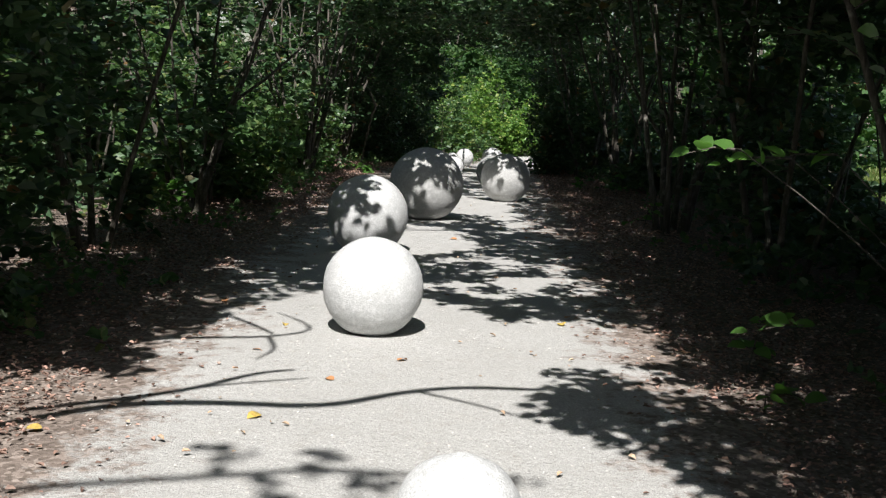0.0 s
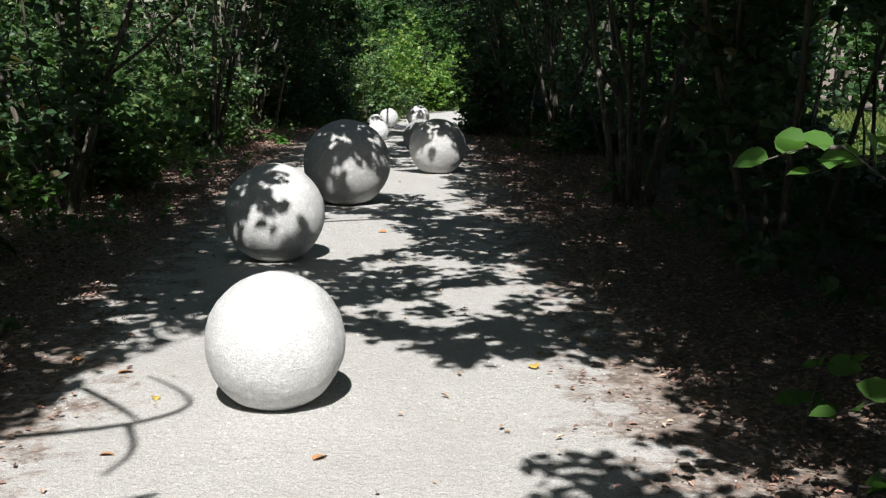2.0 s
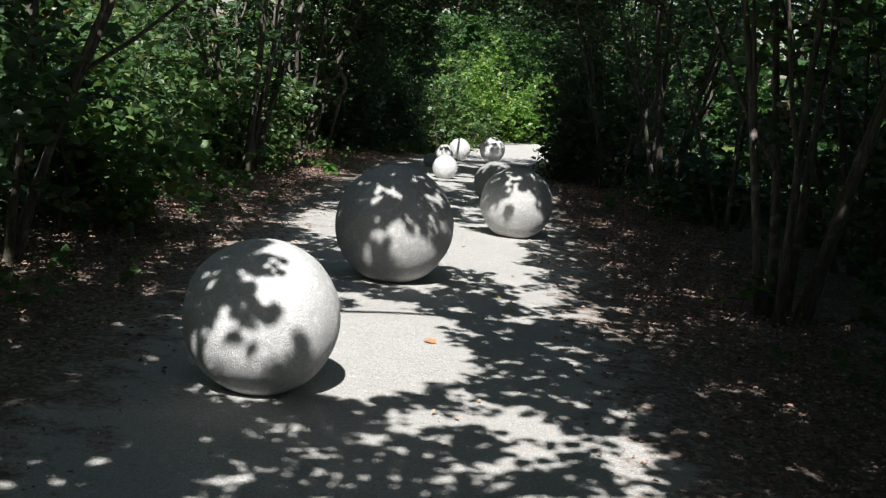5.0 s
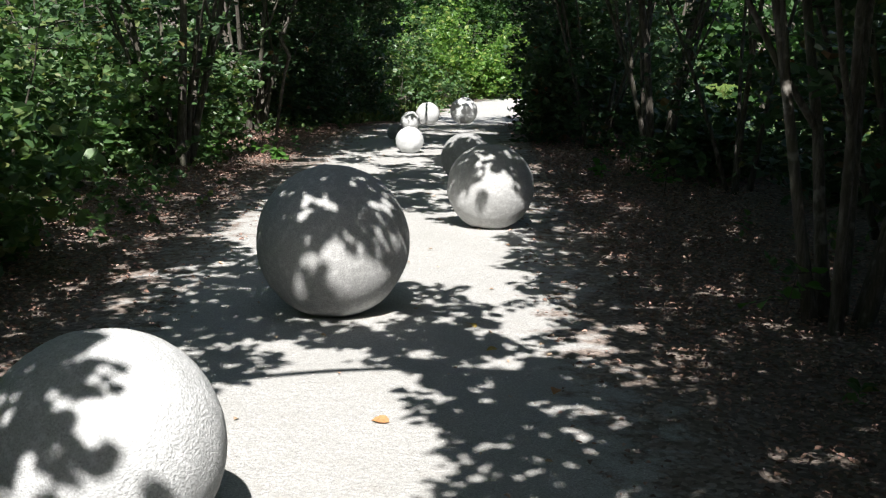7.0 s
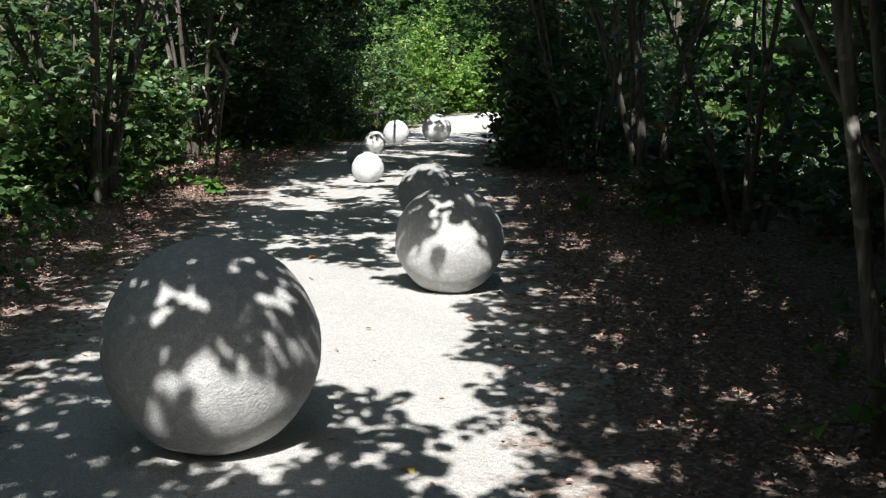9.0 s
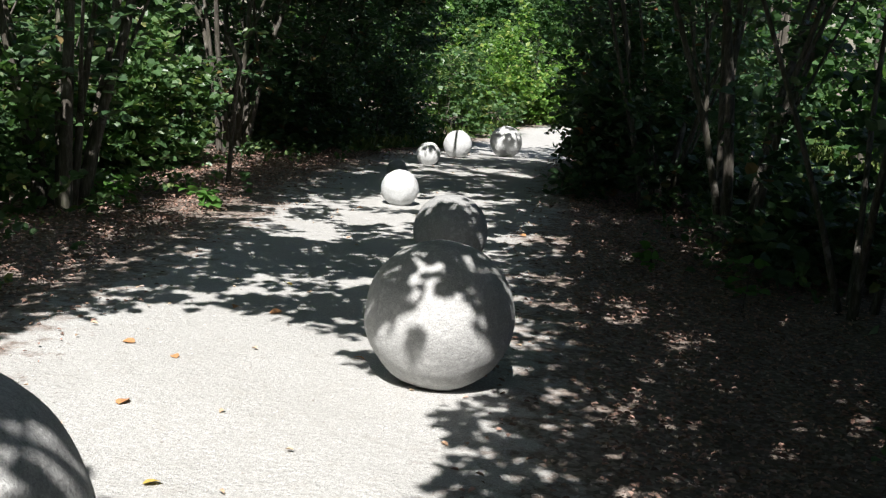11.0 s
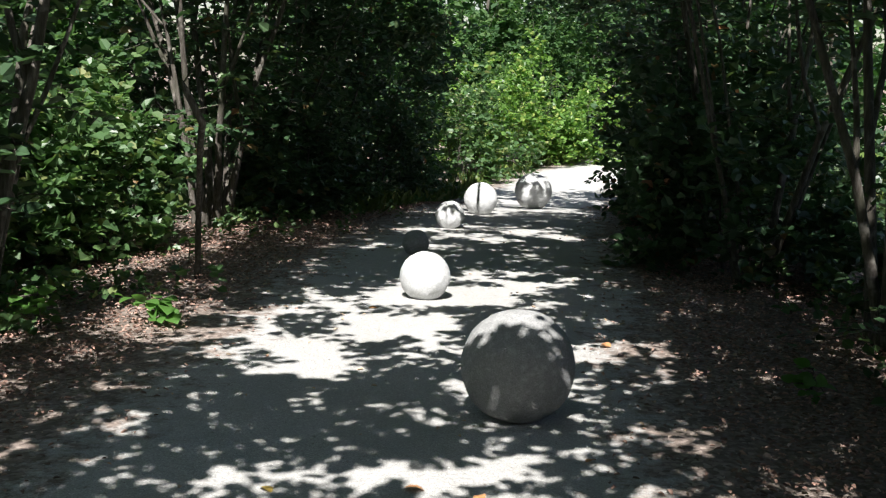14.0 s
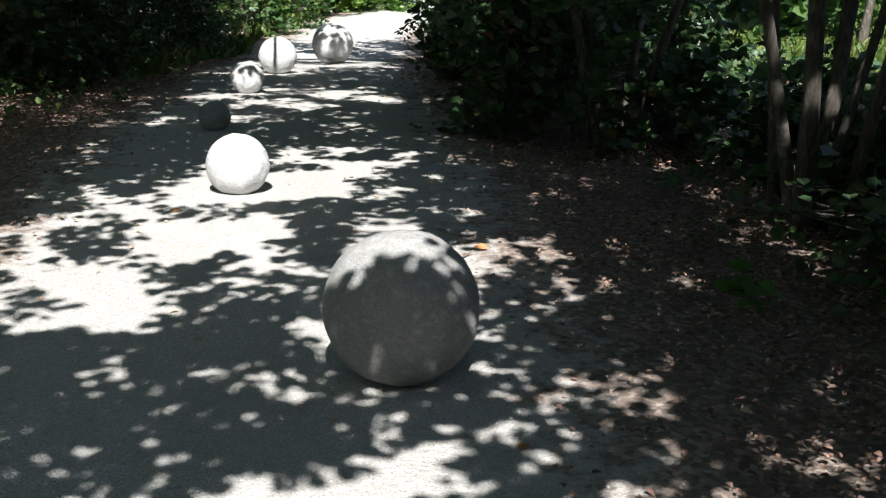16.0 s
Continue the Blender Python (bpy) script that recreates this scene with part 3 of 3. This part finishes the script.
def roof(x0, x1, y0, y1, per_metre, low, high, leaf, count, length, only_dense=False):
    n = int((x1 - x0) * (y1 - y0) * per_metre)
    gx, gy = rng.uniform(x0, x1, n), rng.uniform(y0, y1, n)
    o = openness(gx, gy)
    if only_dense:  # big sprays keep clear of the gaps by their own reach
        for dx, dy in ((0.55, 0), (-0.55, 0), (0, 0.6), (0, -0.6)):
            o = np.maximum(o, np.where((gx > -2.6) & (gx < 2.3), openness(gx + dx, gy + dy), 0))
    keep = ((o < 0.04) | ((o < 0.35) & (clumps(gx, gy) > 0.42))) if only_dense else clumps(gx, gy) > np.where(o > 0.97, 2.0, o * 0.85)
    gx, gy = gx[keep], gy[keep]
    z = rng.uniform(low, high, len(gx))
    o = np.stack([gx, gy, ground_z(gy)], -1) + np.array(sun_way)[None] / sun_way.z * z[:, None]
    b = rng.uniform(0, 2 * np.pi, len(gx))
    w = np.stack([np.cos(b), np.sin(b), rng.uniform(-0.2, 0.3, len(gx))], -1)
    feet = np.array([(h.x, h.y) for h in hazels])
    near = np.argmin((o[:, None, 0] - feet[None, :, 0]) ** 2 + (o[:, None, 1] - feet[None, :, 1]) ** 2, axis=1)
    for i, h in enumerate(hazels):
        m = near == i
        h.spray(o[m] - w[m] * length * 0.5, w[m], np.full(m.sum(), length) * rng.uniform(0.6, 1.2, m.sum()), count, leaf, wood=False)


roof(-2.6, 2.8, -3.0, 29.0, 100, 2.9, 3.8, 0.114, 8, 0.38)
roof(-2.6, 2.8, 29.0, 36.0, 80, 4.6, 5.6, 0.125, 8, 0.4)
roof(-7.0, 7.0, -6.0, 37.0, 16, 5.0, 7.5, 0.19, 10, 0.9, True)
roof(-7.0, 1.0, 37.0, 46.0, 22, 4.6, 6.5, 0.19, 10, 0.9, True)
roof(-2.8, 0.8, 25.0, 40.0, 7, 4.2, 5.6, 0.17, 10, 0.8, True)
roof(3.3, 6.4, -4.0, 19.5, 34, 4.2, 6.5, 0.19, 10, 0.9, True)
roof(2.5, 4.8, 2.0, 19.0, 34, 2.7, 3.8, 0.13, 9, 0.5, True)
roof(2.6, 6.0, 19.5, 36.0, 8, 4.6, 6.5, 0.19, 10, 0.9, True)
roof(-7.0, -2.5, 0.0, 12.0, 34, 5.5, 7.5, 0.19, 10, 0.9, True)
# a low spray that hangs out over the path near its start
low = np.array([[1.5, 5.0, 1.3], [1.25, 4.88, 1.33], [1.75, 5.15, 1.32], [1.85, 5.35, 0.5], [2.3, 4.9, 1.9]])
branch = Shrub("hazel_branch", 2.9, 5.5, "low leafy hazel shoot leaning out over the path edge", "shrub", FRESH)
foot = np.array([2.9, 5.5, branch.z])
for tip in low:
    t = np.linspace(0, 1, 7)[:, None]
    branch.stems.append((foot + (tip - foot) * t + np.array([0.25, 0.05, 0.2]) * (t * (1 - t)), 0.006 * (1.2 - 0.8 * t[:, 0])))
branch.spray(low, np.array([[-1, -0.25, 0.12], [-1, -0.5, 0.2], [-1, -0.2, 0.1], [-1, -0.1, 0.15], [-1, -0.1, 0.1]]), np.array([0.36, 0.3, 0.4, 0.42, 0.6]), 5, 0.1)
branch.build()
for h in hazels:
    h.build()


# ---- thicket behind the rows ----
THICKET = "dense leafy thicket bush with sunlit green leaves"
for i, y in enumerate(np.arange(0.0, 39.0, 2.8)):
    x = -4.9 - 0.7 * math.sin(i * 2.1)
    b = Shrub("thicket_bush", x, float(y), THICKET, "bush", LIGHT_GREEN if i % 3 < 2 else GREEN, "thicket behind the hazels")
    b.grow(4, 3.0, 0.25, 0.025, 0.2, 10, 0.09)
    b.dome(1.3, 1.3, 1.5 + 1.3 * (i % 2), 330, 0.14, 9, 0.55).build()
for i, y in enumerate([1.0, 4.5, 8.0, 11.0, 14.0, 17.0, 29.5, 32.5, 19.8]):
    x = 5.2 + 0.6 * math.sin(i * 1.7)
    b = Shrub("thicket_bush", x, float(y), THICKET, "bush", GREEN, "thicket behind the hazels")
    b.grow(4, 3.0, 0.25, 0.025, 0.2, 10, 0.09)
    b.dome(1.4, 1.7, 4.6 if y < 16 else 2.2, 560 if y < 16 else 280, 0.15, 9, 0.6).build()
# leafy bushes that close in on the path further on
CLOSE = "low dense bush with dark green leaves reaching the ground"
for x, y, rx, h in [(2.95, 26.0, 0.85, 2.2), (3.3, 28.6, 1.0, 2.4), (3.6, 31.2, 1.0, 2.4), (3.9, 33.8, 1.0, 2.4), (4.2, 36.4, 1.0, 2.4), (4.7, 39.0, 1.1, 2.5), (5.8, 41.6, 1.2, 2.6), (7.6, 44.2, 1.3, 2.8), (-1.35, 36.8, 1.0, 2.4), (-1.95, 28.4, 0.7, 1.2), (-1.9, 31.2, 0.8, 1.6), (-1.45, 34.4, 1.0, 2.2), (-3.6, 19.6, 1.0, 1.7), (-3.5, 22.6, 1.0, 1.6), (-3.1, 24.6, 0.9, 1.7), (-3.4, 16.9, 1.0, 1.7), (-2.9, 13.9, 0.8, 1.2), (3.3, 20.0, 0.8, 0.4), (2.95, 23.9, 0.75, 1.5), (4.0, 22.0, 0.6, 0.45)]:
    b = Shrub("dense_bush", x, y, CLOSE, "bush", LIGHT_GREEN if x < -2.5 else GREEN, "bushes closing in on the path")
    b.grow(4, h, 0.2, 0.02 if h > 1.1 else 0.006, 0.2, 8, 0.08)
    b.dome(rx, 1.2, h, 420 if h > 1.1 else 200, 0.12 if y < 30 else 0.105, 9, 0.42).build()
# sunny bushes where the path bends away, part of their sunlight put into the leaf colour
SUNNY = "sunlit bramble bush with yellow-green leaves at the bend"
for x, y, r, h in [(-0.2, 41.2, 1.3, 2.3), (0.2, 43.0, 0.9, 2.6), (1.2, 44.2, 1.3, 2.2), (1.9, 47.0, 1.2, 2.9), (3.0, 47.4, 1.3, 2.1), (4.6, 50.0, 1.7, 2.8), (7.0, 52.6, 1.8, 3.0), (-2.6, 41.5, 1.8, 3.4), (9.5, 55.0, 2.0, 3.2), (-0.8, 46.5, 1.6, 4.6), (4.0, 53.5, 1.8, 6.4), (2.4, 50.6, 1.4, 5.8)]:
    # low bushes get the sun-brightened colours, tall ones the darker far-tree green
    b = Shrub("bramble_bush", x, y, SUNNY, "bush", FAR_GREEN if h > 3.3 else (SUN_BRIGHTENED, YELLOW_GREEN, SUN_BRIGHTENED, LIGHT_GREEN)[int(7 * x + y) % 4], "bushes at the bend")
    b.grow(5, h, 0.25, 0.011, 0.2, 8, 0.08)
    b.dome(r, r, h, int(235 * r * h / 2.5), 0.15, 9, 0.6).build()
# taller trees all round, behind everything
FAR = "tall leafy tree closing the wood in the distance"
ring = [(-9.5 - 1.2 * (i % 2), y) for i, y in enumerate(np.arange(-6.0, 44.0, 2.7))] + [(-7 + 3.4 * i, 55 - 1.6 * abs(i - 1)) for i in range(3)] + [(1.5, 56.0), (5.0, 58.0), (9.0, 60.0), (13.0, 60.0), (17.0, 57.0)] + [(-4.0 + 2.6 * i, 63.0 + (i % 2)) for i in range(8)]
ring += [(20.0, y) for y in np.arange(2.0, 56.0, 4.0)] + [(x, -13.0) for x in np.arange(-8.0, 20.0, 4.0)] + [(7.5, 38.5), (12.5, 38.0), (10.5, 41.0), (7.9, 41.6), (12.6, 43.5), (15.4, 44.0)]
ring += [(-13.6 + 0.9 * (i % 2), y) for i, y in enumerate(np.arange(-2.0, 50.0, 2.9))]
for x, y in ring:
    b = Shrub("tree", float(x), float(y), FAR, "tree", FAR_GREEN, "trees round the wood")
    b.grow(2, 8.0, 0.12, 0.12, 0.2, 24, 0.22, 9, 1.4, False)
    b.dome(2.1, 2.1, 7.0, 330 if y > 50 else 250 if x < -9 else 165, 0.32, 9, 1.0, 0.1).build()
# a sunny lawn seen between the stems
def make_lawn():
    ys = np.arange(-16.0, 58.1, 1.0)
    us = np.linspace(0, 1, 15)
    gy, gu = np.meshgrid(ys, us, indexing="ij")
    x0 = np.maximum(6.6 + 0.5 * np.sin(gy * 0.8), path_mid(gy) + 2.4)
    gx = x0 + gu * np.maximum(18.6 - x0, 0.5)
    nx = len(us)
    i = (np.arange(len(ys) - 1)[:, None] * nx + np.arange(nx - 1)[None, :]).ravel()
    turf = quads("lawn", np.stack([gx, gy, ground_z(gy) + 0.03], -1).reshape(-1, 3), np.stack([i, i + 1, i + nx + 1, i + nx], axis=-1), TURF, True)
    tagged(new("lawn", turf), "sunlit mown grass of an open lawn beyond the trees", "lawn", kind="structure")
    n = 14000
    x, y = rng.uniform(6.8, 18.5, n), rng.uniform(4.0, 52.0, n)
    k = x > path_mid(y) + 2.6
    p = np.stack([x[k], y[k], ground_z(y[k]) + 0.02], -1)
    # tall grass on the path's shoulder at the bend
    m = 2600
    y2 = rng.uniform(29.0, 47.0, m)
    side = np.where(rng.uniform(0, 1, m) < 0.6, 1.0, -1.0)
    p2 = np.stack([path_mid(y2) + side * (1.75 + np.abs(rng.normal(0, 0.35, m))), y2, ground_z(y2)], -1)
    p = np.concatenate([p, p2])
    v, f = leaf_arrays(p, np.array([0, 0, 1.0]) + rng.normal(0, 0.5, p.shape), rng.normal(0, 1, p.shape), rng.uniform(0.1, 0.32, len(p)), 0.16)
    tagged(new("grass", quads("grass", v, f, GRASS)), "tufts of green grass on lawn and path shoulder", "grass", kind="stuff")


make_lawn()


# ---- woodland floor ----
def floor_leaves(name, n, centre, spread, size, material, lift, label, y0=1.0, y1=36.0, flat=0.35):
    y = rng.uniform(y0, y1, n)
    side = np.where(rng.uniform(0, 1, n) < 0.5, -1.0, 1.0)
    off = np.abs(rng.normal(centre, spread, n))
    if centre > 2:  # thin towards the walked middle, deep on the verges
        off = np.where(off < 1.5, 0.95 + 2.2 * rng.uniform(0, 1, n) ** 0.8, off)
    x = path_mid(y) + side * off
    p = np.stack([x, y, ground_z(y) + lift + rng.uniform(0, 0.015, n)], -1)
    a = rng.uniform(0, 2 * np.pi, n)
    axis = np.stack([np.cos(a), np.sin(a), rng.normal(0, flat * 0.6, n)], -1)
    up = np.array([0, 0, 1.0]) + rng.normal(0, flat, (n, 3))
    v, f = leaf_arrays(p, axis, up, size * rng.uniform(0.5, 1.3, n), 0.6, 0.2)
    return tagged(new(name, quads(name, v, f, material)), label, "leaves", kind="stuff")


floor_leaves("leaf_litter", 98000, 2.3, 0.75, 0.031, DRY, 0.018, "brown dry leaf litter along the path edges", flat=0.22)
floor_leaves("scattered_dry_leaves", 420, 0.85, 0.5, 0.034, TAN, 0.022, "few small dry leaves scattered on gravel", 2.0, flat=0.12)


def undergrowth():
    n = 2600
    y = rng.uniform(0.0, 38.0, n)
    side = np.where(rng.uniform(0, 1, n) < 0.62, -1.0, 1.0)
    x = path_mid(y) + side * np.abs(np.where(rng.uniform(0, 1, n) < 0.4, rng.normal(2.5, 0.4, n), rng.uniform(2.9, 9.0, n))) + np.where(side > 0, 0.5, 0)
    patch = np.sin(y * 1.3 + side) + np.sin(y * 0.57 + 2 * side) > -0.2
    x, y = x[patch], y[patch]
    k = len(x)
    o = np.stack([x, y, ground_z(y) + 0.02], -1)
    p, a, u, s = sprigs(o, np.stack([rng.normal(0, 0.6, k), rng.normal(0, 0.6, k), np.ones(k)], -1), rng.uniform(0.15, 0.45, k), 9, 0.075, 0.3, 0.5)
    v, f = leaf_arrays(p, a, u, s)
    tagged(new("undergrowth", quads("undergrowth", v, f, LIGHT_GREEN)), "low green undergrowth at the foot of the hazels", "undergrowth", kind="stuff")


undergrowth()


def ground_cover():
    """Ivy and brambles that carpet the wood behind the rows."""
    n = 5200
    y = rng.uniform(-4.0, 42.0, n)
    side = np.where(rng.uniform(0, 1, n) < 0.68, -1.0, 1.0)
    x = path_mid(y) + side * np.where(side < 0, rng.uniform(3.6, 12.0, n), rng.uniform(3.9, 6.6, n))
    o = np.stack([x, y, ground_z(y) + rng.uniform(0.0, 0.3, n) * np.where(side < 0, 1.0, 0.2)], -1)
    p, a, u, s = sprigs(o, np.stack([rng.normal(0, 0.8, n), rng.normal(0, 0.8, n), np.full(n, 0.6)], -1), rng.uniform(0.2, 0.6, n), 7, 0.14, 0.4, 0.5)
    v, f = leaf_arrays(p, a, u, s)
    tagged(new("ground_cover", quads("ground_cover", v, f, GREEN)), "carpet of ivy and brambles on the woodland floor", "ground cover", kind="stuff")


ground_cover()


# ---- seedlings and single fallen leaves ----
def seedling(x, y, high, leaf, count):
    b = Shrub("seedling", x, y, "small green hazel seedling growing in leaf litter", "plant", FRESH, "seedlings on the verge")
    t = np.linspace(0, 1, 5)[:, None]
    lean = np.array([rng.normal(0, 0.15), rng.normal(0, 0.15), 1.0])
    pts = np.array([x, y, b.z]) + lean * (high + 0.03) * t
    b.stems.append((pts, 0.006 * (1.2 - t[:, 0])))
    o = pts[rng.integers(2, 5, count)]
    q = rng.uniform(0, 2 * np.pi, count)
    b.spray(o, np.stack([np.cos(q), np.sin(q), rng.uniform(-0.1, 0.4, count)], -1), rng.uniform(0.05, 0.22, count), 3, leaf)
    return b.build()


for x, y, high, leaf, count in [(-1.45, 20.75, 0.2, 0.13, 8), (-2.72, 12.0, 0.36, 0.12, 12), (2.3, 13.05, 0.3, 0.11, 6), (1.62, 5.45, 0.12, 0.1, 3), (2.75, 18.2, 0.3, 0.1, 7), (2.35, 19.6, 0.15, 0.1, 5), (-2.0, 20.4, 0.25, 0.11, 6), (-1.9, 23.4, 0.2, 0.08, 6), (2.2, 24.6, 0.16, 0.09, 5), (1.75, 6.3, 0.3, 0.12, 5)]:
    seedling(x, y, high, leaf, count)


def fallen_leaf(x, y, turn, size, material, colour):
    v, f = broad_leaf_arrays(np.zeros((1, 3)), np.array([[1.0, 0, 0.05]]), np.array([[0.1, 0.2, 1.0]]), np.array([size]), 0.75, 0.12)
    ob = new("fallen_leaf", quads("fallen_leaf", v, f, material))
    ob.matrix_world = pose(x, y, float(ground_z(y)) + 0.022, 0, 0, turn)
    return tagged(ob, f"single {colour} fallen leaf lying on pale gravel", "leaf", "fallen leaves on the path")


for i, (x, y) in enumerate([(-0.99, 6.14), (-0.19, 6.05), (0.81, 7.22), (-0.49, 5.58), (-1.59, 4.58), (-0.75, 4.93), (-0.91, 6.86), (1.11, 7.78), (-1.15, 7.23), (0.86, 7.47), (-1.38, 7.45), (0.17, 11.3), (0.68, 12.38), (0.9, 11.75), (0.56, 12.87),
                            (0.46, 16.28), (-0.04, 14.5), (-0.38, 15.29), (-0.34, 16.01), (-0.6, 16.21), (-0.04, 17.08), (-0.31, 17.14), (-0.16, 17.85), (0.37, 17.9), (1.09, 18.3), (0.66, 17.8), (1.41, 20.52), (-0.09, 21.48)]):
    yellow = i in (2, 4, 5, 6, 7, 12, 14, 16, 22)
    fallen_leaf(x, y, 47 * i, 0.058 + 0.01 * (i % 3), YELLOW if yellow else ORANGE, "yellow" if yellow else "orange-brown")


def gravel_stones():
    """Loose pebbles on the gravel: squashed, uneven boxes."""
    n = 5000
    y = rng.uniform(2.5, 24.0, n)
    x = path_mid(y) + rng.normal(0, 0.95, n)
    size = rng.uniform(0.002, 0.006, n)
    p = np.stack([x, y, ground_z(y) + 0.016 + size * 0.15], -1)
    box = np.array([[i, j, k] for k in (-0.55, 0.55) for i, j in ((-1, -1), (1, -1), (1, 1), (-1, 1))], dtype=float)
    v = p[:, None, :] + size[:, None, None] * box[None] * rng.uniform(0.45, 1.1, (n, 8, 3))
    f = np.array([[0, 3, 2, 1], [4, 5, 6, 7], [0, 1, 5, 4], [1, 2, 6, 5], [2, 3, 7, 6], [3, 0, 4, 7]])
    f = (np.arange(n) * 8)[:, None, None] + f[None]
    tagged(new("pebbles", quads("pebbles", v.reshape(-1, 3), f.reshape(-1, 4), PEBBLE)), "small loose grey pebbles strewn over the gravel", "pebbles", kind="stuff")


gravel_stones()
